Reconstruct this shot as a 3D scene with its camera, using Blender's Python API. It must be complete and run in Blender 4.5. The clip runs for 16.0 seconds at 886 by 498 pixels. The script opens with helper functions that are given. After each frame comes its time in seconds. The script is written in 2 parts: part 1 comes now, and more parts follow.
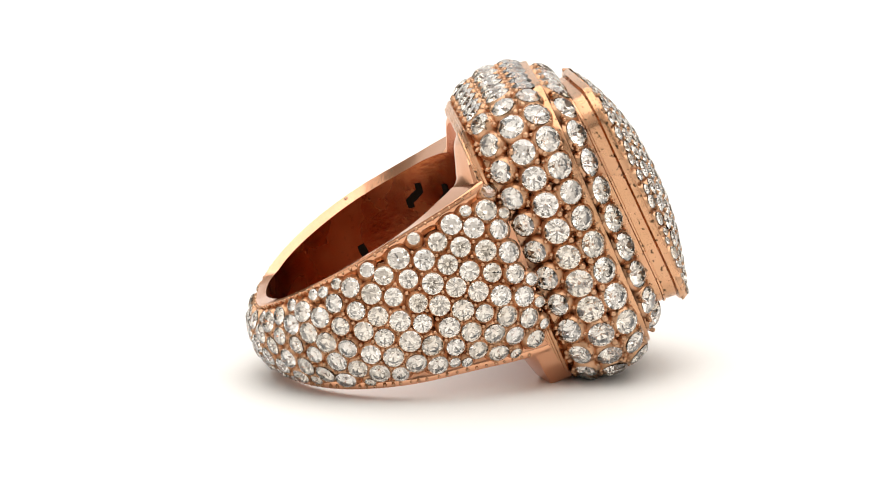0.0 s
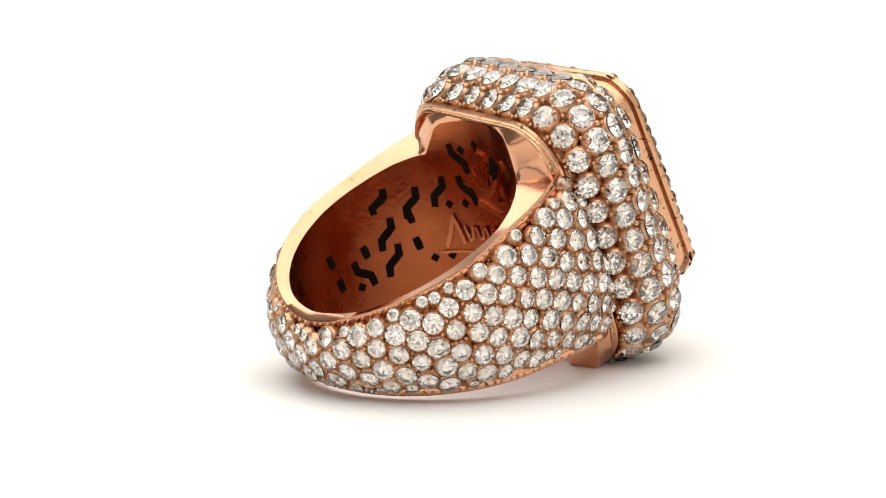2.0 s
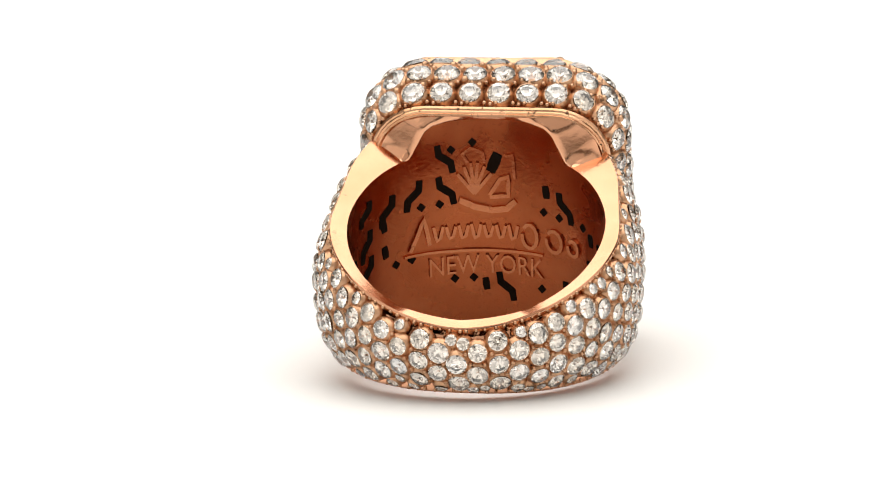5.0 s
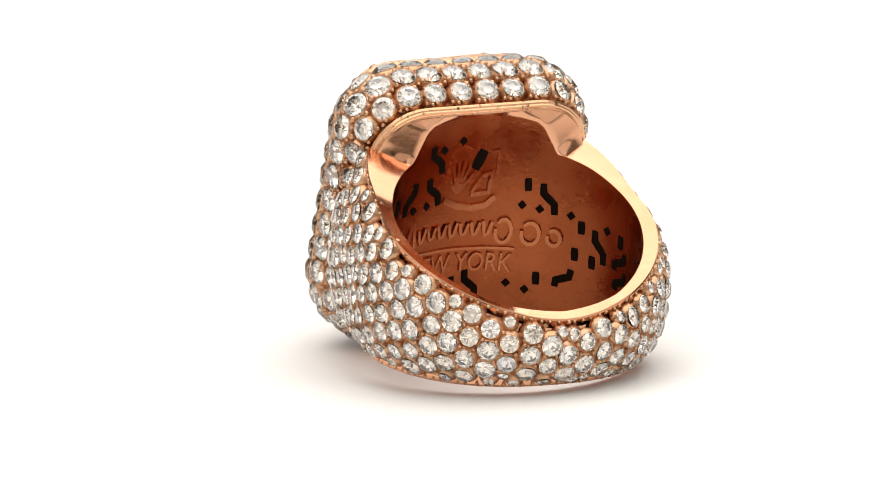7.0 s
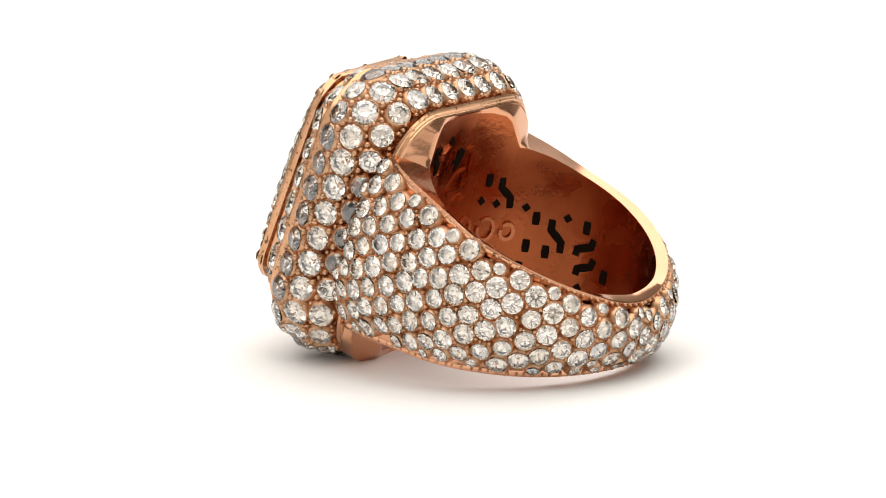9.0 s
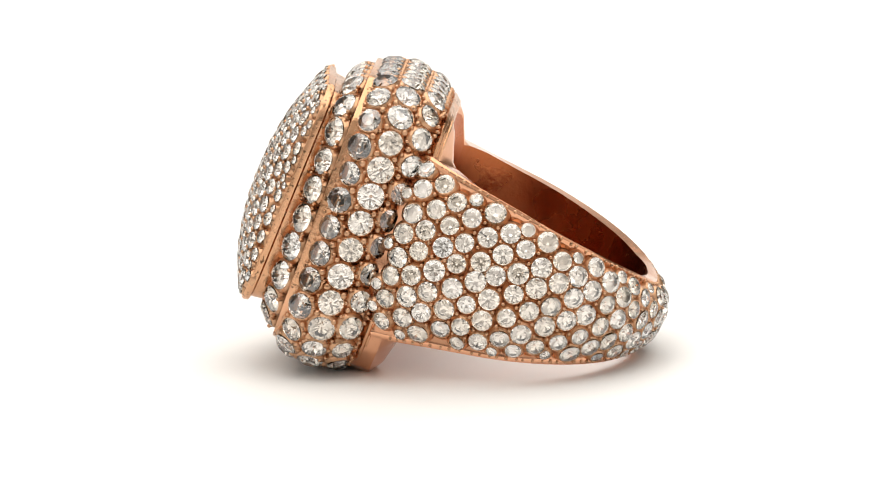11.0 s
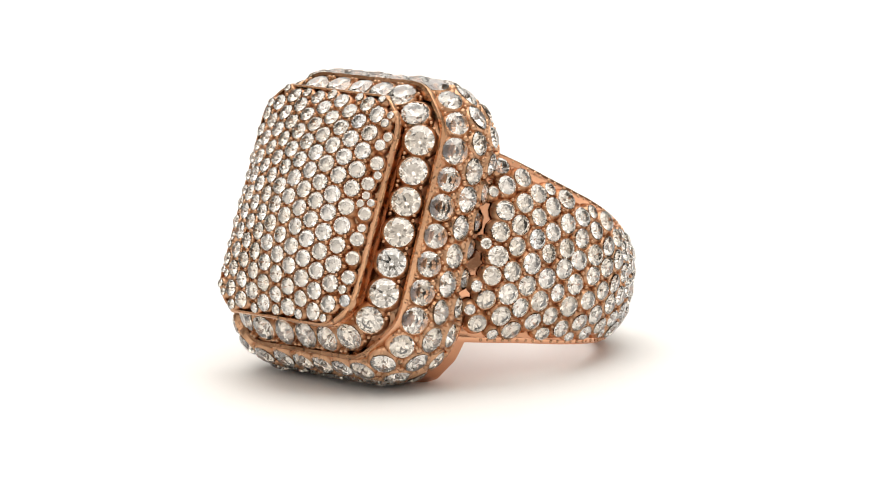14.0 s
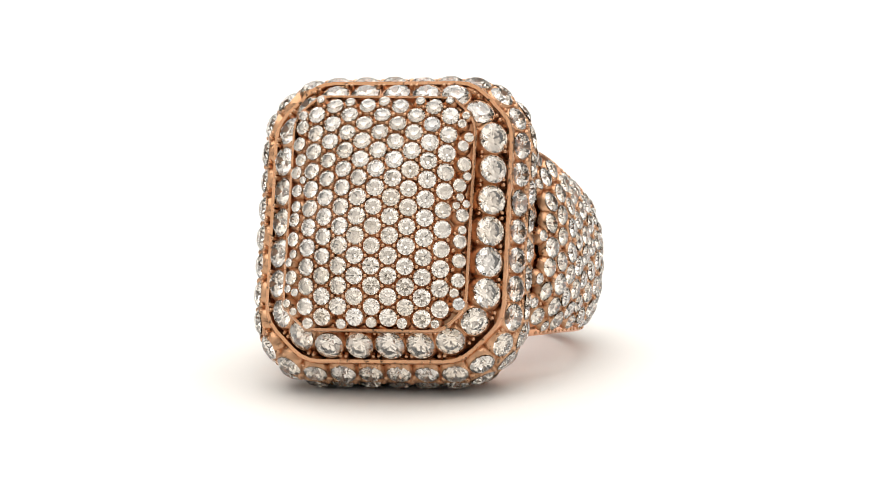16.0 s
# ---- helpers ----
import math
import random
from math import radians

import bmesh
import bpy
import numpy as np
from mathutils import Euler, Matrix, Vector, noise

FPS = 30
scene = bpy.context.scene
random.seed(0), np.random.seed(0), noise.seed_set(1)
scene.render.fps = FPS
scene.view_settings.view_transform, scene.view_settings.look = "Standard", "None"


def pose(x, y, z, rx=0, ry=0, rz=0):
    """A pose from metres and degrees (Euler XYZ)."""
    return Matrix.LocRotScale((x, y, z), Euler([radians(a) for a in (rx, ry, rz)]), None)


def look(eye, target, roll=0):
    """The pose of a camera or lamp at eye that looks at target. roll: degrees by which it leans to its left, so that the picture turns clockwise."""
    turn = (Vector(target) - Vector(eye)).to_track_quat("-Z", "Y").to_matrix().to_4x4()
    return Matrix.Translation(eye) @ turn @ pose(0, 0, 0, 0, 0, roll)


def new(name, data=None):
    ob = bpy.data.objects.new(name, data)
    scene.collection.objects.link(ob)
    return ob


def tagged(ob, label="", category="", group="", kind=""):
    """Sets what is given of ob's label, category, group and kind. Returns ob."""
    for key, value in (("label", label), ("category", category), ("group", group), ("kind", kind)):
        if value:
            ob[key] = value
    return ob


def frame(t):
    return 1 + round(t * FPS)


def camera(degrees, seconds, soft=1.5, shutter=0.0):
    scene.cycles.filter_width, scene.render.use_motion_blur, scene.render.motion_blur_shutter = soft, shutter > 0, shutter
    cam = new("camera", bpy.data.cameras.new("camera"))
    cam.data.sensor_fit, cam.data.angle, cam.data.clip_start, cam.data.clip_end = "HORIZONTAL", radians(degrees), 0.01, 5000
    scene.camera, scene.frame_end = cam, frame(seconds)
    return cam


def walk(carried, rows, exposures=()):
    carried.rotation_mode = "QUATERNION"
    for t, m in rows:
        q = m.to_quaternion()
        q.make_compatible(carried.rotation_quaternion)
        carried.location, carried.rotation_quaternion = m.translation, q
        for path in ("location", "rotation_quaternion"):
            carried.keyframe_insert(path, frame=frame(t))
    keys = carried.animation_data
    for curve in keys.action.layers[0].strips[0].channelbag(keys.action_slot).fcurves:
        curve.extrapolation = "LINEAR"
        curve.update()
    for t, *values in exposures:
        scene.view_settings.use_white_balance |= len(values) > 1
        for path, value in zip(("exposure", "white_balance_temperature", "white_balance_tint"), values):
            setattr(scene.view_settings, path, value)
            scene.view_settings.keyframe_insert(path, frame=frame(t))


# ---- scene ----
# The camera stands still; the ring turns on an upright axis through the origin.
LIFT = 1.38
cam = camera(10.37, 16.0, soft=1.0)
EYE = Vector((0.0, -0.390, 0.08253 + LIFT * 0.001))
PITCH, YAW = 0.18884, -0.00252
AIM = EYE + Vector((math.sin(YAW) * math.cos(PITCH), math.cos(YAW) * math.cos(PITCH), -math.sin(PITCH)))
STAND = look(EYE, AIM, -1.434)
walk(cam, [(0, STAND), (16, STAND)])

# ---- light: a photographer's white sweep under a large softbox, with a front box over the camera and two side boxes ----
world = bpy.data.worlds.new("studio")
scene.world = world
world.use_nodes = True
world.node_tree.nodes["Background"].inputs[0].default_value = (1.0, 0.87, 0.74, 1)
world.node_tree.nodes["Background"].inputs[1].default_value = 0.21
scene.view_settings.exposure = 0.0


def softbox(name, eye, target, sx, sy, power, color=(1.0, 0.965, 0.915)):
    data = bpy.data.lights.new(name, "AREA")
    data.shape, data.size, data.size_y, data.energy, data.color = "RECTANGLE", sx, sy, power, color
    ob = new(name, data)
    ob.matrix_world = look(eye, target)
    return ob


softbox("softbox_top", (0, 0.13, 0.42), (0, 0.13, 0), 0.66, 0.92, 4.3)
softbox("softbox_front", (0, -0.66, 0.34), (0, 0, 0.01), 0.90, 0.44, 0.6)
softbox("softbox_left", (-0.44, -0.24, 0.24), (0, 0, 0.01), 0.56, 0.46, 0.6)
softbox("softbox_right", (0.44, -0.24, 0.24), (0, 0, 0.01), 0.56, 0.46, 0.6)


# ---- materials ----
def material(name):
    m = bpy.data.materials.new(name)
    m.use_nodes = True
    nt = m.node_tree
    return m, nt, nt.nodes["Principled BSDF"]


def node(nt, kind, **values):
    n = nt.nodes.new(kind)
    for k, v in values.items():
        n.inputs[k.replace("_", " ")].default_value = v
    return n


def ramp(nt, a, b, lo, hi):
    n = nt.nodes.new("ShaderNodeValToRGB")
    e = n.color_ramp.elements
    e[0].position, e[0].color = a, (*lo, 1)
    e[1].position, e[1].color = b, (*hi, 1)
    return n


def rose_gold(name, rough, bump, dirt, lo=(0.70, 0.37, 0.21), hi=(0.79, 0.45, 0.275)):
    m, nt, p = material(name)
    co = nt.nodes.new("ShaderNodeTexCoord")
    wide = node(nt, "ShaderNodeTexNoise", Scale=260.0, Detail=4.0)
    fine = node(nt, "ShaderNodeTexNoise", Scale=2600.0, Detail=3.0)
    nt.links.new(co.outputs["Object"], wide.inputs["Vector"])
    nt.links.new(co.outputs["Object"], fine.inputs["Vector"])
    tone = ramp(nt, 0.3, 0.7, lo, hi)
    nt.links.new(wide.outputs["Fac"], tone.inputs["Fac"])
    speck = ramp(nt, 0.62, 0.68, (1, 1, 1), (1 - dirt, 1 - dirt, 1 - dirt))
    nt.links.new(fine.outputs["Fac"], speck.inputs["Fac"])
    mix = nt.nodes.new("ShaderNodeMixRGB")
    mix.blend_type, mix.inputs[0].default_value = "MULTIPLY", 1.0
    nt.links.new(tone.outputs["Color"], mix.inputs[1])
    nt.links.new(speck.outputs["Color"], mix.inputs[2])
    nt.links.new(mix.outputs["Color"], p.inputs["Base Color"])
    rg = ramp(nt, 0.3, 0.7, (rough * 0.7,) * 3, (rough * 1.4,) * 3)
    nt.links.new(wide.outputs["Fac"], rg.inputs["Fac"])
    nt.links.new(rg.outputs["Color"], p.inputs["Roughness"])
    p.inputs["Metallic"].default_value = 1.0
    b = node(nt, "ShaderNodeBump", Strength=bump, Distance=0.0002)
    nt.links.new(fine.outputs["Fac"], b.inputs["Height"])
    nt.links.new(b.outputs["Normal"], p.inputs["Normal"])
    return m


GOLD = rose_gold("polished_rose_gold", 0.13, 0.03, 0.0, (0.65, 0.326, 0.187), (0.735, 0.39, 0.237))
GOLD_WORN = rose_gold("worn_rose_gold", 0.24, 0.12, 0.8, (0.59, 0.325, 0.175), (0.71, 0.40, 0.24))
# Rougher cast finish, with the hole's shade put into its darker colour.
GOLD_INNER = rose_gold("shaded_cast_rose_gold", 0.26, 0.10, 0.15, (0.39, 0.108, 0.038), (0.49, 0.15, 0.056))
# The wall's gold again, paler, to paint light on the raised work.
GOLD_RELIEF = rose_gold("lit_relief_rose_gold", 0.22, 0.08, 0.1, (0.51, 0.185, 0.08), (0.62, 0.25, 0.115))
GOLD_SEAT = rose_gold("pave_rose_gold", 0.30, 0.2, 0.7, (0.47, 0.265, 0.15), (0.64, 0.385, 0.235))


def diamond_material():
    m, nt, p = material("diamond")
    p.inputs["Base Color"].default_value = (1, 1, 1, 1)
    p.inputs["Roughness"].default_value = 0.0
    p.inputs["IOR"].default_value = 2.42
    p.inputs["Transmission Weight"].default_value = 1.0
    info = nt.nodes.new("ShaderNodeObjectInfo")
    r = ramp(nt, 0.0, 1.0, (0.88, 0.79, 0.67), (0.99, 0.935, 0.86))
    dark = r.color_ramp.elements.new(0.985)
    dark.color = (1.0, 0.955, 0.895, 1)
    r.color_ramp.elements[2].color = (0.62, 0.66, 0.70, 1)
    nt.links.new(info.outputs["Random"], r.inputs["Fac"])
    nt.links.new(r.outputs["Color"], p.inputs["Base Color"])
    return m


DIAMOND = diamond_material()


def paper():
    m, nt, p = material("white_paper")
    co = nt.nodes.new("ShaderNodeTexCoord")
    n = node(nt, "ShaderNodeTexNoise", Scale=40.0, Detail=6.0)
    nt.links.new(co.outputs["Object"], n.inputs["Vector"])
    r = ramp(nt, 0.3, 0.7, (0.85, 0.85, 0.845), (0.88, 0.88, 0.875))
    nt.links.new(n.outputs["Fac"], r.inputs["Fac"])
    nt.links.new(r.outputs["Color"], p.inputs["Base Color"])
    p.inputs["Roughness"].default_value = 0.7
    return m


PAPER = paper()

# ---- the white sweep ----
def link_mesh(name, verts, faces, mat, parent=None, smooth=True, label=""):
    me = bpy.data.meshes.new(name)
    me.from_pydata([tuple(v) for v in verts], [], faces)
    me.materials.append(mat)
    if smooth:
        me.polygons.foreach_set("use_smooth", [True] * len(me.polygons))
    me.update()
    ob = new(name, me)
    ob.parent = parent
    if label:
        tagged(ob, label)
    return ob


def sweep():
    prof = [(-1.6, 0.0), (-0.8, 0.0), (-0.2, 0.0), (0.2, 0.0), (0.36, 0.0)]
    prof += [(0.36 + 0.35 * math.sin(a), 0.35 - 0.35 * math.cos(a)) for a in [radians(9 * k) for k in range(1, 11)]]
    prof += [(0.71, 0.8), (0.71, 1.4)]
    v, f = [], []
    for y, z in prof:
        v += [(-1.5, y, z), (1.5, y, z)]
    for i in range(len(prof) - 1):
        f.append((2 * i, 2 * i + 1, 2 * i + 3, 2 * i + 2))
    ob = link_mesh("ground", v, f, PAPER)
    tagged(ob, "seamless white paper sweep under the ring", "backdrop", kind="structure")


sweep()

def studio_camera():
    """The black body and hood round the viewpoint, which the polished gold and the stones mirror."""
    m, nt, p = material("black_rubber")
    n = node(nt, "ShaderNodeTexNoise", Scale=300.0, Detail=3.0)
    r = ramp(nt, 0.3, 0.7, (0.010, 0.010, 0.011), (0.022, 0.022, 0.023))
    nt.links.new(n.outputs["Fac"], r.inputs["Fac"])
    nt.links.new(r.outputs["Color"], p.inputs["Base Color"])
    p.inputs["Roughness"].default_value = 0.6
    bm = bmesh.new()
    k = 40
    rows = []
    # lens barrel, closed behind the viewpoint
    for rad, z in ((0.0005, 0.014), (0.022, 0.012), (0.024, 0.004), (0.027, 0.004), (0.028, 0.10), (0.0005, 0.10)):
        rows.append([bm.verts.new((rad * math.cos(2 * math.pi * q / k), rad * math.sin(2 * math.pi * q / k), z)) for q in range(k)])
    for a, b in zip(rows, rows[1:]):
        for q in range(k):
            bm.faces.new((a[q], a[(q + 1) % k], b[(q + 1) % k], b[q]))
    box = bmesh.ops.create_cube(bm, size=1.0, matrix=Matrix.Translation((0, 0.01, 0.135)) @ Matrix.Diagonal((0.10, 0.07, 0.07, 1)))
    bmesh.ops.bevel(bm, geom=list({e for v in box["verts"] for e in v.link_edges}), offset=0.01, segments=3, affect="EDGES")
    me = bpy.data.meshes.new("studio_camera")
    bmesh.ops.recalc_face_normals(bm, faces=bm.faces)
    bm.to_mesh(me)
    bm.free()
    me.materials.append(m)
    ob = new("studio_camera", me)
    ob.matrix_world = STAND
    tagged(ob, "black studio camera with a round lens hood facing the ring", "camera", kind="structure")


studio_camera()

# ---- the ring: x towards the face of the head, y across, z along the finger hole; millimetres ----
MM = 0.001
RI = 10.35           # hole
FLAT = 1.3           # how far the hole is flattened towards the head


def hole_r(a):
    """Radius of the hole's wall at an angle from the head (radians)."""
    return RI - FLAT * max(0.0, math.cos(a)) ** 2


def rim_z(deg):
    """Height of the hole's upper edge, high at the gallery and falling to the back."""
    return float(np.interp(abs(deg), (0, 20, 29, 33, 41, 46, 58, 76, 98, 120, 150, 180), (10.75, 10.6, 10.35, 9.9, 7.7, 7.3, 6.95, 6.15, 5.3, 4.35, 3.15, 2.75)))


TILT, TURN, LEAN = 18.4, 2.8, 1.9
CENTRE = (-4.88, -2.84, 5.88 + LIFT)
SLIDE = pose(0.00022, 0.0, 0.0)
HEAD = pose(0, 0, 0, 0, -3.3, 1.63)     # the head sits slightly turned on the shank
DOME = pose(0.02, 0.00014, 0) @ pose(0, 0, 0, 0, -1.8, 3.6) @ pose(-0.02, 0, 0)     # and the raised centre slightly on the head
BASE = pose(CENTRE[0] * MM, CENTRE[1] * MM, CENTRE[2] * MM) @ pose(0, 0, 0, 0, 0, TURN) @ pose(0, 0, 0, 0, -TILT, 0) @ pose(0, 0, 0, LEAN, 0, 0) @ SLIDE
SPEED = 15.65

ring = new("diamond_ring")
ring.empty_display_size = 0.005
tagged(ring, "rose gold ring paved with round white diamonds, lying on its side", "ring")


def part(name, bm, mat, parent, label="", smooth=True):
    me = bpy.data.meshes.new(name)
    bmesh.ops.recalc_face_normals(bm, faces=bm.faces)
    bm.to_mesh(me)
    bm.free()
    me.materials.append(mat)
    if smooth:
        me.polygons.foreach_set("use_smooth", [True] * len(me.polygons))
        me.set_sharp_from_angle(angle=radians(35))
    ob = new(name, me)
    ob.parent = parent
    if parent is ring and name in ("halo", "back_rim", "rail", "ledge", "dome_wall", "dome"):
        ob.matrix_basis = HEAD @ DOME if name in ("dome", "dome_wall") else HEAD
    if label:
        tagged(ob, label)
    return ob


def outline(hy, hz, r, per_side=8, per_corner=8):
    """A rounded rectangle in y and z: points and outward directions."""
    pts = []
    for cy, cz, a0 in ((hy - r, hz - r, 0), (-(hy - r), hz - r, 90), (-(hy - r), -(hz - r), 180), (hy - r, -(hz - r), 270)):
        for k in range(per_corner + 1):
            a = radians(a0 + 90 * k / per_corner)
            pts.append((cy + r * math.cos(a), cz + r * math.sin(a)))
    return pts


def octagon(hy, hz, c, round_r=1.0):
    """A rectangle with cut corners, each cut end slightly rounded."""
    raw = [(hy, hz - c), (hy - c, hz), (-(hy - c), hz), (-hy, hz - c), (-hy, -(hz - c)), (-(hy - c), -hz), (hy - c, -hz), (hy, -(hz - c))]
    pts = []
    n = len(raw)
    for i in range(n):
        p, a, b = Vector(raw[i]), Vector(raw[i - 1]), Vector(raw[(i + 1) % n])
        d1, d2 = (a - p).normalized(), (b - p).normalized()
        s, e = p + d1 * round_r, p + d2 * round_r
        for k in range(4):
            t = k / 3
            q = s * (1 - t) ** 2 + p * 2 * t * (1 - t) + e * t ** 2
            pts.append((q.x, q.y))
    return pts


def loft(loops, cap0=True, cap1=True):
    """loops: (x, points in y and z), all of one length."""
    bm = bmesh.new()
    rings = [[bm.verts.new((x * MM, y * MM, z * MM)) for y, z in pts] for x, pts in loops]
    n = len(rings[0])
    for a, b in zip(rings, rings[1:]):
        for i in range(n):
            bm.faces.new((a[i], a[(i + 1) % n], b[(i + 1) % n], b[i]))
    if cap0:
        bm.faces.new(rings[0][::-1])
    if cap1:
        bm.faces.new(rings[-1])
    return bm


# ---- stones and their seats ----
def brilliant():
    """A round brilliant of diameter 1, girdle at z = 0."""
    at = lambda r, deg, z: (r * math.cos(radians(deg)), r * math.sin(radians(deg)), z)
    deep = 0.425
    half = math.cos(radians(22.5))
    v = [at(0.28, 45 * k, 0.15) for k in range(8)]                                            # table
    v += [at(0.40, 45 * k + 22.5, 0.15 - 0.682 * (0.40 * half - 0.28)) for k in range(8)]     # crown
    v += [at(0.5, 22.5 * k, 0.0) for k in range(16)]                                          # girdle
    v += [at(0.14, 45 * k + 22.5, -deep + 2 * deep * 0.14 * half) for k in range(8)]          # pavilion
    v.append((0, 0, -deep))
    f = [tuple(range(8))]
    for k in range(8):
        n, p = (k + 1) % 8, (k - 1) % 8
        g0, g1, g2 = 16 + 2 * k, 17 + 2 * k, 16 + (2 * k + 2) % 16
        f += [(k, 8 + k, n), (k, 8 + p, g0, 8 + k), (8 + k, g0, g1), (8 + k, g1, g2)]
        f += [(32 + k, g1, g0), (32 + k, g2, g1), (40, 32 + k, g0, 32 + p)]
    me = bpy.data.meshes.new("brilliant")
    me.from_pydata(v, [], f)
    bm = bmesh.new()
    bm.from_mesh(me)
    bmesh.ops.recalc_face_normals(bm, faces=bm.faces)
    bm.to_mesh(me)
    bm.free()
    me.materials.append(DIAMOND)
    return me


STONE = brilliant()
rnd = random.Random(4)


def set_stone(name, parent, p, nrm, d, jitter=5.0):
    n = (Vector(nrm).normalized() + Vector((rnd.uniform(-1, 1), rnd.uniform(-1, 1), rnd.uniform(-1, 1))) * math.sin(radians(jitter))).normalized()
    q = n.to_track_quat("Z", "Y").to_matrix().to_4x4()
    ob = new(name, STONE)
    ob.parent = parent
    ob.matrix_basis = Matrix.Translation(Vector(p) * MM) @ q @ pose(0, 0, 0, 0, 0, rnd.uniform(0, 45)) @ Matrix.Scale(d * MM, 4)
    return ob


class Seats:
    """Collars and grains of gold that hold the stones, gathered into one mesh."""

    def __init__(self):
        self.v, self.f = [], []

    def collar(self, p, nrm, d, depth):
        n = Vector(nrm).normalized()
        q = n.to_track_quat("Z", "Y").to_matrix()
        o, r = len(self.v), d / 2
        k = 14
        for rr, h in ((r * 0.97, -depth), (r * 0.985, -0.03), (r + 0.03, -0.03), (r + 0.07, -0.09), (r + 0.28, -0.3), (r + 0.31, -depth)):
            for i in range(k):
                a = 2 * math.pi * i / k
                self.v.append((Vector(p) + q @ Vector((rr * math.cos(a), rr * math.sin(a), h))) * MM)
        for j in range(5):
            for i in range(k):
                i2 = (i + 1) % k
                self.f.append((o + j * k + i, o + j * k + i2, o + (j + 1) * k + i2, o + (j + 1) * k + i))

    def grain(self, p, nrm, r):
        n = Vector(nrm).normalized()
        q = n.to_track_quat("Z", "Y").to_matrix()
        o, k = len(self.v), 6
        for rr, h in ((1.0, -2.0), (1.0, 0.0), (0.7, 0.6)):
            for i in range(k):
                a = 2 * math.pi * i / k
                self.v.append((Vector(p) + q @ Vector((rr * r * math.cos(a), rr * r * math.sin(a), h * r))) * MM)
        self.v.append((Vector(p) + n * r * 0.85) * MM)
        for j in range(2):
            for i in range(k):
                i2 = (i + 1) % k
                self.f.append((o + j * k + i, o + j * k + i2, o + (j + 1) * k + i2, o + (j + 1) * k + i))
        for i in range(k):
            self.f.append((o + 2 * k + i, o + 2 * k + (i + 1) % k, o + 3 * k))

    def done(self, parent):
        ob = link_mesh("pave_setting", self.v, self.f, GOLD_SEAT, parent)
        ob.data.set_sharp_from_angle(angle=radians(50))
        tagged(ob, "rose gold collars and bead prongs between stones", kind="stuff")
        return ob


def along(pts, step, offset=0.0):
    """Even places round a closed outline: (y, z) and the outward direction."""
    p = [Vector(a) for a in pts]
    n = len(p)
    seg = [(p[(i + 1) % n] - p[i]).length for i in range(n)]
    total = sum(seg)
    count = round(total / step)
    out = []
    for k in range(count):
        s = (k + offset) * total / count % total
        i = 0
        while s > seg[i]:
            s -= seg[i]
            i += 1
        a, b = p[i], p[(i + 1) % n]
        q = a.lerp(b, s / max(seg[i], 1e-9))
        # direction averaged over a short stretch, so that corners turn smoothly
        t = (p[(i + 2) % n] - p[i - 1]).normalized()
        out.append((q.x, q.y, t.y, -t.x))
    return out


# ---- halo: the thick rounded frame of the head ----
OY, OZ = -0.04, 0.02          # middle of the head against the hole
HY, HZ, HR = 10.95, 12.25, 5.6
# x, how far in from the widest line, and the slope of the stones there
KNOTS = ((9.5, 1.32, -55), (10.95, 0.56, -29), (13.15, 0.06, -6), (15.4, 0.40, 25), (16.3, 1.0, 50))
CURVE = np.polyfit([k[0] - 13 for k in KNOTS], [k[1] for k in KNOTS], 4)


def halo_in(x):
    return float(np.polyval(CURVE, x - 13))


def halo_slope(x):
    return float(np.interp(x, [k[0] for k in KNOTS], [k[2] for k in KNOTS]))


def shifted(pts):
    return [(y + OY, z + OZ) for y, z in pts]


def halo_line(ins, per_corner=8):
    return [(y + OY - 0.25, z + OZ - 0.22) for y, z in outline(HY - ins, HZ - ins, HR - ins * 0.8, per_corner=per_corner)]


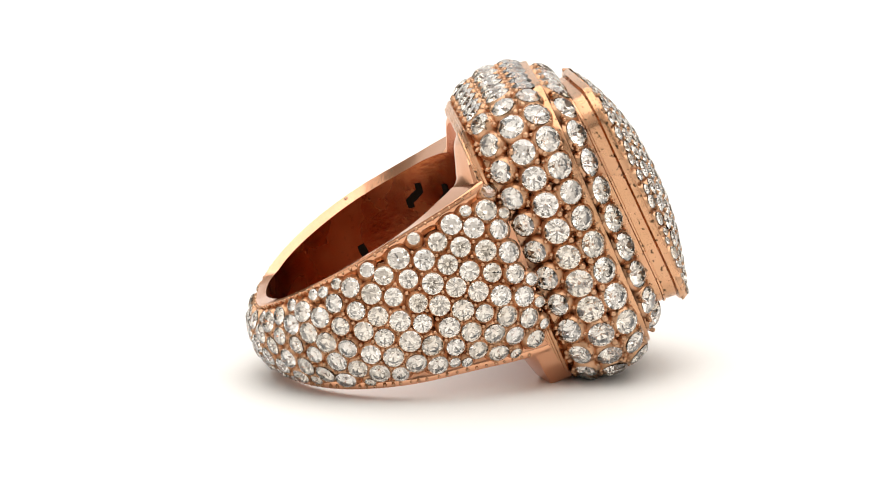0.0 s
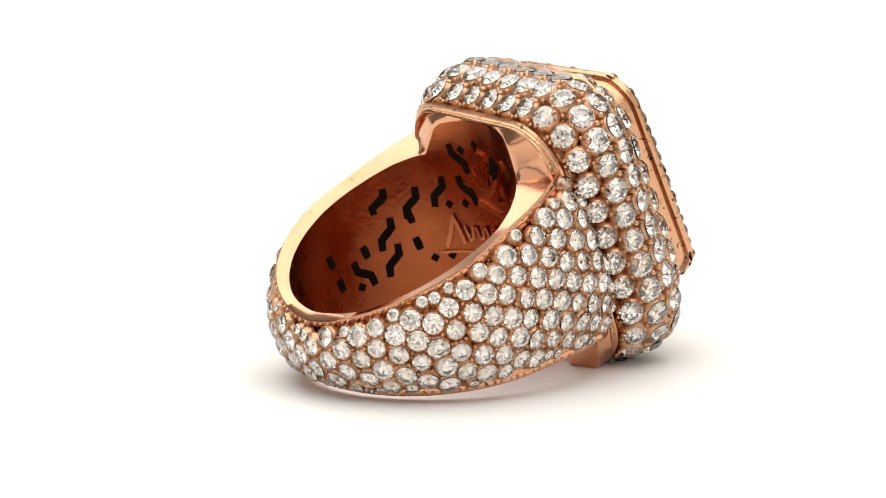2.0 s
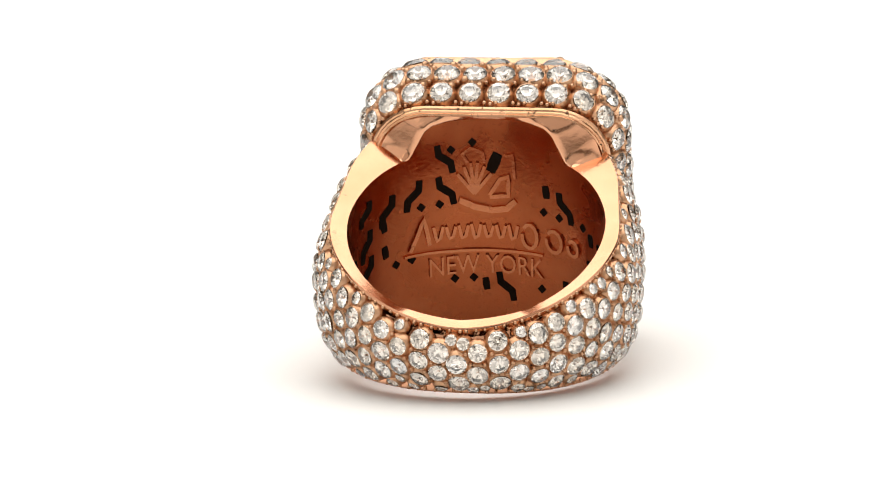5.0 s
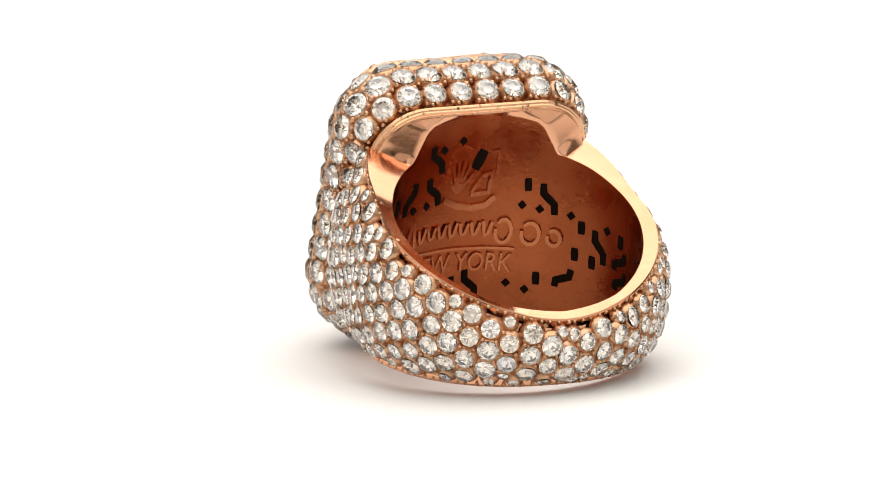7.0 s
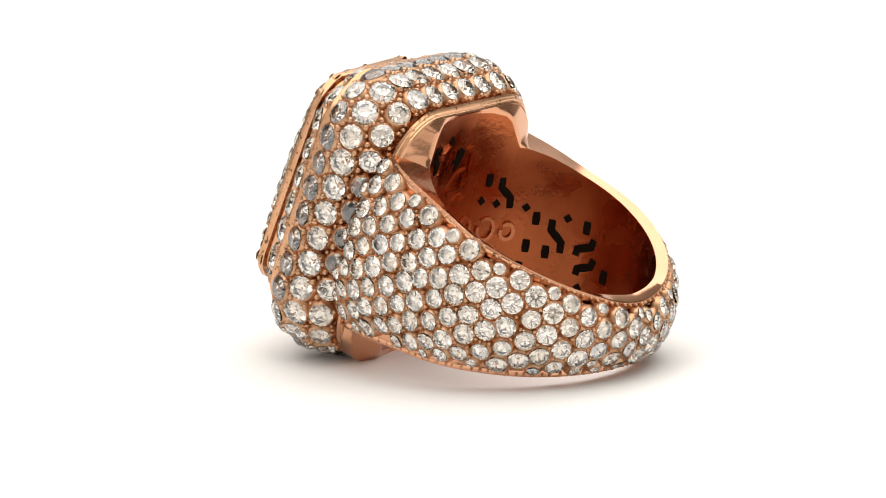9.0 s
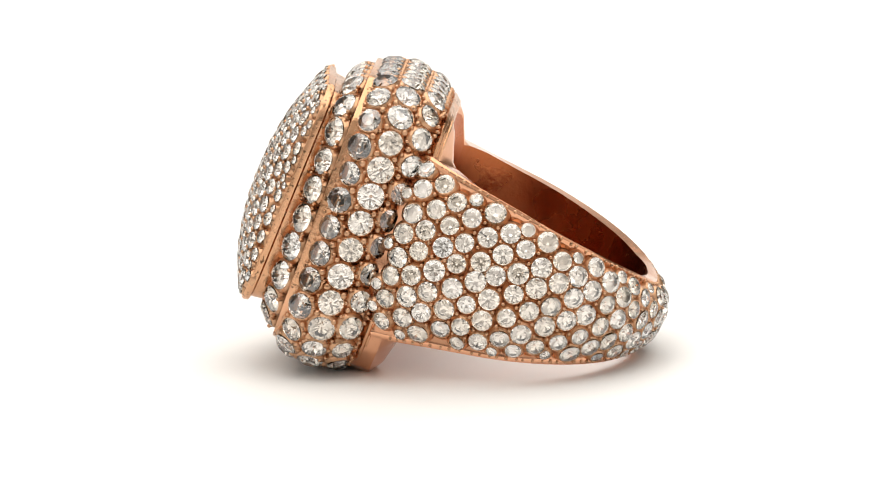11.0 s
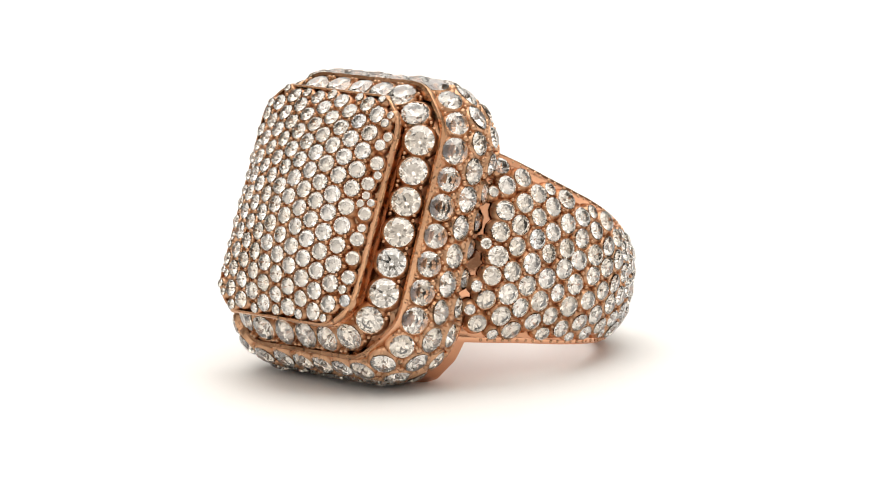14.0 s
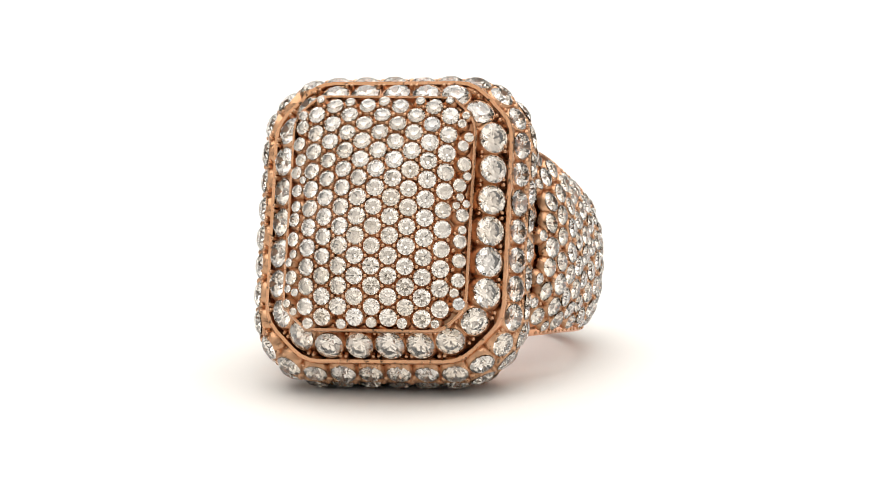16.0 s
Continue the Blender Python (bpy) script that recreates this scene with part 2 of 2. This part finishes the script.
def halo():
    sink = 0.82
    loops = [(10.7, halo_line(2.8)), (9.9, halo_line(1.9))]
    for k in range(15):
        x = 9.7 + 6.5 * k / 14
        a = radians(halo_slope(x))
        dep = sink if 0 < k < 14 else 0.5
        loops.append((x - dep * math.sin(a), halo_line(halo_in(x) + dep * math.cos(a))))
    loops.append((15.0, halo_line(2.6)))
    ob = part("halo", loft(loops, False), GOLD_SEAT, ring, "thick rounded frame paved in three rows of diamonds")
    seats = Seats()
    for x, off, size in ((10.95, 0.0, 1.93), (13.15, 0.5, 2.13), (15.4, 0.0, 2.1)):
        a = radians(halo_slope(x))
        for y, z, ny, nz in along(halo_line(halo_in(x), 16), 2.33, off):
            nrm = (math.sin(a), math.cos(a) * ny, math.cos(a) * nz)
            d = size * rnd.uniform(0.93, 1.04)
            set_stone("diamond", ob, (x, y, z), nrm, d)
            seats.collar((x, y, z), nrm, d, 0.9)
    for x, off in ((12.0, 0.25), (12.0, 0.75), (14.3, 0.25), (14.3, 0.75), (9.95, 0.5), (16.2, 0.5), (10.05, 0.3), (16.1, 0.3), (10.05, 0.7), (16.1, 0.7)):
        a = radians(halo_slope(x))
        for y, z, ny, nz in along(halo_line(halo_in(x), 16), 2.33, off):
            seats.grain((x, y, z), (math.sin(a), math.cos(a) * ny, math.cos(a) * nz), 0.19)
    # fuller beads of gold where three stones meet
    for x, off in ((11.65, 0.5), (12.4, 0.0), (13.9, 0.0), (14.7, 0.5)):
        a = radians(halo_slope(x))
        for y, z, ny, nz in along(halo_line(halo_in(x), 16), 2.33, off):
            nrm = Vector((math.sin(a), math.cos(a) * ny, math.cos(a) * nz))
            seats.grain(Vector((x, y, z)) - nrm * 0.06, nrm, 0.31 * rnd.uniform(0.85, 1.15))
    seats.done(ob)
    # grooved plain edge at the back
    o = halo_line
    part("back_rim", loft([(10.3, o(1.85)), (9.15, o(1.8)), (9.0, o(1.67)), (9.1, o(1.55)), (9.22, o(1.53)), (9.26, o(1.39)), (9.4, o(1.35)), (9.46, o(1.23)),
                           (9.65, o(1.14)), (9.8, o(1.22)), (10.1, o(1.6))], False, False), GOLD_WORN, ring, "plain grooved gold back edge")
    return ob


halo()

RY, RZ, RC = 9.9, 11.45, 3.4
DY, DZ, DC = 7.42, 9.55, 1.9
LEDGE = 17.75


def rail():
    o = lambda i: shifted(octagon(RY - i, RZ - i, RC - 0.55 * i, 1.3))
    part("rail", loft([(15.3, o(0.1)), (15.8, o(-0.02)), (16.1, o(0.05)), (16.5, o(0.02)), (16.7, o(0.08)), (16.7, o(0.34)), (16.4, o(0.42)), (15.4, o(0.5))], False, False), GOLD_WORN, ring, "thin octagonal gold rail")
    ob = part("ledge", loft([(14.6, o(0.3)), (15.3, o(0.4)), (17.25, o(2.2)), (17.25, o(4.5))], True, True), GOLD_SEAT, ring, "sloping gold ledge set with one row of large diamonds")
    seats = Seats()
    mid = shifted(octagon(RY - 1.3, RZ - 1.3, RC - 0.6, 1.6))
    lean = radians(40)
    for y, z, ny, nz in along(mid, 2.48, 0.3):
        d = 2.34 * rnd.uniform(0.95, 1.03)
        nrm = (math.cos(lean), math.sin(lean) * ny, math.sin(lean) * nz)
        set_stone("large_diamond", ob, (LEDGE, y, z), nrm, d)
        seats.collar((LEDGE, y, z), nrm, d, 0.9)
    for i, x in ((-0.82, LEDGE - 0.5), (0.8, LEDGE + 0.55)):
        for off in (0.72, 0.88):
            for y, z, ny, nz in along(shifted(octagon(RY - 1.36 - i, RZ - 1.36 - i, RC - 0.6 - 0.55 * i, 1.4)), 2.48 * (1 - i / 9.5), off):
                seats.grain((x, y, z), (math.cos(lean), math.sin(lean) * ny, math.sin(lean) * nz), 0.17)
    seats.done(ob)


rail()

EDGE = 20.15


def pack(first, room, sample, dmin, dmax, tries, gap=0.10):
    """Fill what is left between the first stones (u, v, d) with smaller ones."""
    stones = list(first)
    for _ in range(tries):
        u, v = sample()
        d = min(dmax, 2 * room(u, v))
        if d < dmin:
            continue
        for a, b, e in stones:
            if abs(a - u) < 2.2 and abs(b - v) < 2.2:
                d = min(d, 2 * (math.hypot(a - u, b - v) - e / 2 - gap))
                if d < dmin:
                    break
        if d >= dmin:
            stones.append((u, v, d))
    return stones


def gaps(stones, least=0.10, most=0.22):
    """Places between three neighbouring stones: (u, v, radius)."""
    near = [[j for j, q in enumerate(stones) if j != i and math.hypot(p[0] - q[0], p[1] - q[1]) < 0.72 * (p[2] + q[2])] for i, p in enumerate(stones)]
    out = []
    for i, p in enumerate(stones):
        for j in near[i]:
            for k in near[i]:
                if i < j < k and k in near[j]:
                    q, r = stones[j], stones[k]
                    u, v = (p[0] + q[0] + r[0]) / 3, (p[1] + q[1] + r[1]) / 3
                    free = min(math.hypot(u - m[0], v - m[1]) - m[2] / 2 for m in (p, q, r))
                    if all(math.hypot(u - a, v - b) > 0.25 for a, b, _ in out):
                        out.append((u, v, max(least, min(most, free + 0.05))))
    return out


def dome_x(y, z):
    a, b = min(1, abs(y) / DY), min(1, abs(z) / DZ)
    return EDGE + 0.1 + 2.2 * (1 - a ** 2.2) * (1 - b ** 2.4)


def dome_normal(y, z):
    e = 0.05
    y, z = max(-DY * 0.9, min(DY * 0.9, y)), max(-DZ * 0.92, min(DZ * 0.92, z))
    return Vector((1, -(dome_x(y + e, z) - dome_x(y - e, z)) / (2 * e), -(dome_x(y, z + e) - dome_x(y, z - e)) / (2 * e))).normalized()


def dome_room(y, z):
    return min(DY - 0.12 - abs(y), DZ - 0.12 - abs(z), (DY + DZ - 0.17 - DC - abs(y) - abs(z)) * 0.7071)


def dome():
    o = lambda i: shifted(octagon(DY - i, DZ - i, DC - 0.55 * i))
    part("dome_wall", loft([(15.6, o(0.6)), (18.3, o(0.55)), (18.36, o(0.4)), (18.5, o(0.4)), (18.56, o(0.55)), (18.8, o(0.5)), (19.45, o(0.42)), (19.6, o(0.06)), (20.0, o(0.0)), (20.15, o(0.07)), (20.15, o(0.22)), (19.7, o(0.28)), (19.4, o(0.9))], True, True),
         GOLD_WORN, ring, "scratched plain gold wall of the raised centre")
    bm = bmesh.new()
    n, m = 26, 32
    grid = []
    for i in range(n + 1):
        line = []
        for j in range(m + 1):
            y, z = (DY - 0.26) * (2 * i / n - 1), (DZ - 0.26) * (2 * j / m - 1)
            over = abs(y) + abs(z) - (DY + DZ - 0.52 - DC)
            if over > 0:
                y -= math.copysign(over / 2, y)
                z -= math.copysign(over / 2, z)
            line.append(bm.verts.new(((dome_x(y, z) - 0.68) * MM, (y + OY) * MM, (z + OZ) * MM)))
        grid.append(line)
    for i in range(n):
        for j in range(m):
            bm.faces.new((grid[i][j], grid[i + 1][j], grid[i + 1][j + 1], grid[i][j + 1]))
    ob = part("dome", bm, GOLD_SEAT, ring, "domed top paved with close rows of small diamonds")
    seats = Seats()
    s = 1.55
    first = []
    for i in range(-6, 7):
        for j in range(-8, 9):
            y, z = i * s * 0.866 + rnd.uniform(-0.03, 0.03), (j + 0.5 * (i % 2)) * s + rnd.uniform(-0.03, 0.03)
            if dome_room(y, z) > 0.6:
                first.append((y, z, min(1.40 * rnd.uniform(0.95, 1.03), 2 * dome_room(y, z) - 0.08)))
    stones = pack(first, dome_room, lambda: (rnd.uniform(-DY, DY), rnd.uniform(-DZ, DZ)), 0.6, 1.4, 16000, 0.03)
    for y, z, d in stones:
        nrm = dome_normal(y, z)
        p = Vector((dome_x(y, z), y + OY, z + OZ))
        set_stone("small_diamond", ob, p, nrm, d, 4)
        seats.collar(p - nrm * 0.06, nrm, d, 0.45)
    for y, z, r in gaps(stones):
        seats.grain(Vector((dome_x(y, z) + 0.02, y + OY, z + OZ)), dome_normal(y, z), r * 0.85)
    seats.done(ob)


dome()

# ---- shank ----
RO = 12.8      # outer radius at the stones
STRAIGHT = 10.5
SIDE = {1: 0.3, -1: 0.2}      # how much fuller each flank is
ARC_LEN = RO * math.pi / 2
TOTAL = ARC_LEN + STRAIGHT


def shank_mid(s):
    """The outer line of the shank at s mm from its back: (x, y) and the outward direction."""
    side, s = (1 if s >= 0 else -1), abs(s)
    if s <= ARC_LEN:
        b = s / RO
        return (-(RO - 0.2) * math.cos(b), side * (RO + SIDE[side] * math.sin(b)) * math.sin(b)), (-math.cos(b), side * math.sin(b))
    q = s - ARC_LEN
    late = max(0.0, q - 5.2)
    fall = 0.06 + math.atan(0.08 * late)
    return (q * 0.985, side * (RO + SIDE[side] - 0.06 * q - 0.04 * late * late)), (math.sin(fall), side * math.cos(fall))


def shank_w(s, up=True):
    """Half width above or below the middle, at the back and at the head."""
    f = (math.sqrt(min(1, abs(s) / TOTAL) ** 2 + 0.03) - 0.1732) / (1.0149 - 0.1732)
    bulge = (0.2 if s > 0 else 0.12) * math.sin(math.pi * min(1, abs(s) / TOTAL))
    return 2.6 + bulge + ((8.2 if s > 0 else 7.65) - 2.6) * f if up else 3.4 + (7.35 - 3.4) * f


def shank_point(s, v, lift=0.0):
    """v from -1 to 1 across the width; the outside is arched, most of all at the head."""
    (x, y), (nx, ny) = shank_mid(s)
    w = shank_w(s, v > 0)
    arch = 1.42 + 0.7 * max(0, abs(s) / TOTAL - 0.6) / 0.4
    drop = arch * abs(v) ** 2.6
    slope = arch * 2.6 * abs(v) ** 1.6 / w * (1 if v > 0 else -1)
    n = Vector((nx, ny, slope)).normalized()
    return Vector((x - nx * drop, y - ny * drop, v * w)) + n * lift, n


def shank():
    bm = bmesh.new()
    cols = 120
    rows = []
    for c in range(cols + 1):
        s = -(TOTAL + 0.3) + (2 * TOTAL + 1.2) * c / cols
        (x, y), _ = shank_mid(s)
        up, low = shank_w(s), shank_w(s, False)
        line = []
        # inside, on the round hole
        a = math.atan2(y, x)
        if x > 0:
            # the inside runs evenly from the middle of the hole to the notch beside the gallery
            a = math.copysign(radians(90 - 49 * x / 10.5), y)
        r = hole_r(a)
        up = rim_z(max(46.0, abs(math.degrees(a))))
        for z in (-low, -low * 0.6, 0, up * 0.6, up):
            line.append(bm.verts.new((r * math.cos(a) * MM, r * math.sin(a) * MM, z * MM)))
        for v, lift in [(1.0, 0.0), (0.98, 0.0), (0.955, -0.06), (0.92, -0.34)] + [(0.86 - 1.72 * k / 8, -0.74) for k in range(9)] + [(-0.92, -0.34), (-0.955, -0.06), (-0.98, 0.0), (-1.0, 0.0)]:
            p, _ = shank_point(s, v, lift)
            line.append(bm.verts.new(p * MM))
        rows.append(line)
    n = len(rows[0])
    for a, b in zip(rows, rows[1:]):
        for i in range(n):
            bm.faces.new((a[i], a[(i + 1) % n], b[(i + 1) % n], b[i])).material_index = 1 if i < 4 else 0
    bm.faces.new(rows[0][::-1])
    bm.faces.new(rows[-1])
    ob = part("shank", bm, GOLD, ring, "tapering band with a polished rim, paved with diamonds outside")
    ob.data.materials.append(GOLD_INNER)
    seats = Seats()
    room = lambda s, z: min(shank_w(s) - 0.2 - z, shank_w(s, False) - 0.2 + z, TOTAL + 0.4 - abs(s))
    step = 1.86
    first = []
    for c in range(-18, 19):
        for k in range(-5, 6):
            s = c * step * 0.88 + rnd.uniform(-0.14, 0.14)
            z = (k + 0.5 * (c % 2)) * step + rnd.uniform(-0.14, 0.14)
            if abs(s) < TOTAL + 0.6 and room(s, z) > 0.70:
                first.append((s, z, 1.68 * rnd.uniform(0.88, 1.06)))
    stones = pack(first, room, lambda: (rnd.uniform(-TOTAL, TOTAL + 0.6), rnd.uniform(-7.2, 8.0)), 0.88, 1.5, 30000, 0.06)
    across = lambda s, z: z / shank_w(s, z > 0)
    for s, z, d in stones:
        p, nrm = shank_point(s, across(s, z))
        set_stone("pave_diamond", ob, p, nrm, d, 7)
        seats.collar(p, nrm, d, 0.6)
    for s, z, r in gaps(stones):
        p, nrm = shank_point(s, across(s, z))
        seats.grain(p, nrm, r * 0.85)
    # cut beads along both edges
    for k in range(-36, 37):
        for side in (1, -1):
            s = k * 0.8 + rnd.uniform(-0.15, 0.15)
            p, nrm = shank_point(s, side * (1 - 0.2 / shank_w(s, side > 0)))
            seats.grain(p - nrm * 0.05, nrm, 0.15 * rnd.uniform(0.8, 1.25))
    seats.done(ob)


shank()


# ---- gallery: the gold block between the shank and the halo, with the finger hole cut through ----
def gallery():
    n = 96
    reach = 47.0
    bm = bmesh.new()
    rows = []
    for i in range(n + 1):
        deg = -reach + 2 * reach * i / n
        a = radians(deg)
        r, z = hole_r(a), rim_z(deg)
        # the outer contour, a rectangle with cut and rounded corners against the back of the halo
        f = abs(deg) / reach
        oy = math.copysign(float(np.interp(f, (0, 0.55, 0.7, 0.86, 1.0), (0, 5.6, 7.3, 8.75, 9.35))), deg)
        oz = float(np.interp(f, (0, 0.55, 0.7, 0.86, 1.0), (11.25, 11.1, 10.5, 8.8, 6.9)))
        ox = float(np.interp(f, (0, 0.7, 1.0), (8.85, 8.8, 8.45)))
        inner = Vector((r * math.cos(a), r * math.sin(a), z))
        outer = Vector((ox, oy, oz))
        out = (outer - inner)
        flat = Vector((out.x, out.y, 0)).normalized()
        half = [inner + Vector((0, 0, -0.4)), inner + flat * 0.03 + Vector((0, 0, -0.16)), inner + flat * 0.12 + Vector((0, 0, -0.03)), inner + out * 0.2, inner + out * 0.6, outer, Vector((10.6, oy, oz - 0.1))]
        line = half + [Vector((p.x, p.y, -p.z + OZ)) for p in half[::-1]] + [inner - Vector((0, 0, 2 * z * k / 4)) for k in (3, 2, 1)]
        rows.append([bm.verts.new(p * MM) for p in line])
    m = len(rows[0])
    for a, b in zip(rows, rows[1:]):
        for k in range(m):
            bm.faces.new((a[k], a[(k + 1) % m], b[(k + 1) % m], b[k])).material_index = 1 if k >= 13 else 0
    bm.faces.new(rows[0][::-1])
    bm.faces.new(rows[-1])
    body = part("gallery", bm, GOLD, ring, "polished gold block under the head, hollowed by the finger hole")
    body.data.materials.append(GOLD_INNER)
    return body


GALLERY = gallery()


# ---- inside of the hole: black strips as the slots' shade, raised lettering and a plain emblem ----
# Even black, standing in for the shade inside pierced openings.
def slot_shade_material():
    m, nt, p = material("slot_shade_black")
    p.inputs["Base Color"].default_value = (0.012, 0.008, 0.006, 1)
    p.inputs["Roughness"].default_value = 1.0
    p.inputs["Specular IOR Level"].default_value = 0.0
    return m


SLOT_SHADE = slot_shade_material()


def on_hole(deg_mm, z, depth):
    a = deg_mm / RI
    r = hole_r(a) - depth
    return Vector((r * math.cos(a), r * math.sin(a), z)) * MM


def strip(name, path, width, mat, parent, depth=0.08, label=""):
    """A ribbon with depth that follows (angle in degrees, z) on the hole's wall."""
    pts = [Vector((radians(a) * RI, z)) for a, z in path]
    dense = []
    for p, q in zip(pts, pts[1:]):
        m = max(1, int((q - p).length / 0.5))
        dense += [p.lerp(q, k / m) for k in range(m)]
    dense.append(pts[-1])
    bm = bmesh.new()
    prev = None
    for i, p in enumerate(dense):
        t = (dense[min(i + 1, len(dense) - 1)] - dense[max(i - 1, 0)]).normalized()
        w = width * (0.42 if i in (0, len(dense) - 1) else 0.5)
        nrm = Vector((-t.y, t.x)) * w
        ringv = [bm.verts.new(on_hole(q.x, q.y, d)) for q, d in ((p + nrm, -0.05), (p + nrm * 0.9, depth), (p - nrm * 0.9, depth), (p - nrm, -0.05))]
        if prev:
            for k in range(3):
                bm.faces.new((prev[k], prev[k + 1], ringv[k + 1], ringv[k]))
        else:
            bm.faces.new(ringv)
        prev = ringv
    bm.faces.new(prev[::-1])
    return part(name, bm, mat, parent, label, smooth=False)


DOTS = [(20, 7.6), (36.5, 2.7), (27, 2.7), (-27.8, 2.3), (-36.8, 2.15), (-52.5, 2.2), (51.6, -1.9), (42.8, -1.9), (20.8, -4.4), (11, -4.4), (89, -2.3), (-25.4, -5), (-35.2, -5.4), (-86.4, -3.2), (-73, 2.2), (9, 8.2)]
BARS = [(58.1, 2.1), (58, -0.35), (82.9, 0.4), (5, -5.0), (-29, 4.2), (-58.2, 1.45), (-56.8, -1.1), (-66.5, -1.2), (-82.6, 2.0), (-98, -1.3), (-39.5, -4.2), (102, 1.1), (100, -1.2)]
STEPS_LEFT = [(40.4, 3.9), (70.5, 1.2), (70.5, -1.2), (55.2, 3.3)]
STEPS_RIGHT = [(23.4, 6.8), (23.4, 3.9), (-40.5, 3.2), (-69.8, 0.4), (-6, -5.2), (86, -1.3)]
STEPS_WIDE = [(-84.5, 0.3), (-53, -3.6), (-87, -1.3), (70, 4.1)]


def slots():
    """Dots, upright bars and stepped bars, as (angle, z) paths."""
    out = [[(a + 1.2, z + 0.2), (a - 1.2, z - 0.2)] for a, z in DOTS]
    out += [[(a, z + 0.55), (a - 0.8, z - 0.55)] for a, z in BARS]
    for side, places in ((1, STEPS_LEFT), (-1, STEPS_RIGHT)):
        for a, z in places:
            out.append([(a - 3.6 * side, z + 1.3), (a - 3.0 * side, z + 0.4), (a + 3.0 * side, z - 0.4), (a + 3.8 * side, z - 1.3)])
    for a, z in STEPS_WIDE:
        out.append([(a - 3.6, z + 1.0), (a - 3.2, z + 0.3), (a + 3.4, z - 0.35), (a + 3.4, z - 0.9)])
    return out


def inside():
    # Black strips laid on the uncut wall paint the dark of each slot.
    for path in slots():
        strip("slot_shade_strip", path, 0.74, SLOT_SHADE, GALLERY)
    strip("slot_shade_strip", [(-4.0, 7.2), (0.2, 5.5)], 1.1, SLOT_SHADE, GALLERY)
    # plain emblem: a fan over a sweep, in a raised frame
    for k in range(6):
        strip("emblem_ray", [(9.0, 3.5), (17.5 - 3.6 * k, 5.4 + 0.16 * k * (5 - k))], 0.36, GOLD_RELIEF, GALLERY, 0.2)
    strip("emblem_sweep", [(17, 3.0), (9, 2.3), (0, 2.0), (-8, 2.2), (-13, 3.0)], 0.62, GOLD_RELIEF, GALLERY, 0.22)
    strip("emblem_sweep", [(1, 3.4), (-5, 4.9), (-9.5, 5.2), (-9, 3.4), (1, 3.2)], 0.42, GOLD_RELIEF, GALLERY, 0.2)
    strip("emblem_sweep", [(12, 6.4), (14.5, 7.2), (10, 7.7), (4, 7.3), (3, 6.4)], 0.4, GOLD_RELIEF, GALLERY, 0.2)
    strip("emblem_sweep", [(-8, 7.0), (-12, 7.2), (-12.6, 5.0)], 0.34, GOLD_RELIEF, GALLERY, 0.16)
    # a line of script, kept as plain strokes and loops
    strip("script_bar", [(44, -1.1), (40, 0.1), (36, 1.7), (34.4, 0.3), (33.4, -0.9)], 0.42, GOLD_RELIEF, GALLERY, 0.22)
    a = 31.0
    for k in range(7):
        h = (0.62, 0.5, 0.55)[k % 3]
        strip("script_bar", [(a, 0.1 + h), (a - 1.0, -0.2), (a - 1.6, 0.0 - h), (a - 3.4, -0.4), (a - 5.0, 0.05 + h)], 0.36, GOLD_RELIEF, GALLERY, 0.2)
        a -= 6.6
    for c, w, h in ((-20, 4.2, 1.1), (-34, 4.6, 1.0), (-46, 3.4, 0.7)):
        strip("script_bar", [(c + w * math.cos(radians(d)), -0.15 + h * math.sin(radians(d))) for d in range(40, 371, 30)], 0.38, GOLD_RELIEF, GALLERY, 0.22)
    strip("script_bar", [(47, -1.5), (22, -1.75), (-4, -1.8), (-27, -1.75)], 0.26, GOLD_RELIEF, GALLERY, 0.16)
    # lettering
    cu = bpy.data.curves.new("lettering", "FONT")
    cu.body, cu.align_x, cu.align_y, cu.size, cu.extrude, cu.resolution_u = "NEW YORK", "CENTER", "CENTER", 2.35, 0.18, 3
    tmp = new("lettering_text", cu)
    bpy.context.view_layer.update()
    me = bpy.data.meshes.new_from_object(tmp.evaluated_get(bpy.context.evaluated_depsgraph_get()))
    bpy.data.objects.remove(tmp)
    xs = [v.co.x for v in me.vertices]
    wide = 11.0 / (max(xs) - min(xs))
    for v in me.vertices:
        v.co = on_hole(-v.co.x * wide + 0.7, v.co.y * 1.05 - 3.15, v.co.z)
    me.materials.clear()
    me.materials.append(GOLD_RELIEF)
    ob = new("lettering", me)
    ob.parent = GALLERY
    tagged(ob, "raised gold capital lettering NEW YORK")


inside()


def motions():
    rows = []
    for k in range(33):
        t = 0.5 * k
        rows.append((t, pose(0, 0, 0, 0, 0, SPEED * t) @ BASE))
    walk(ring, rows)


motions()
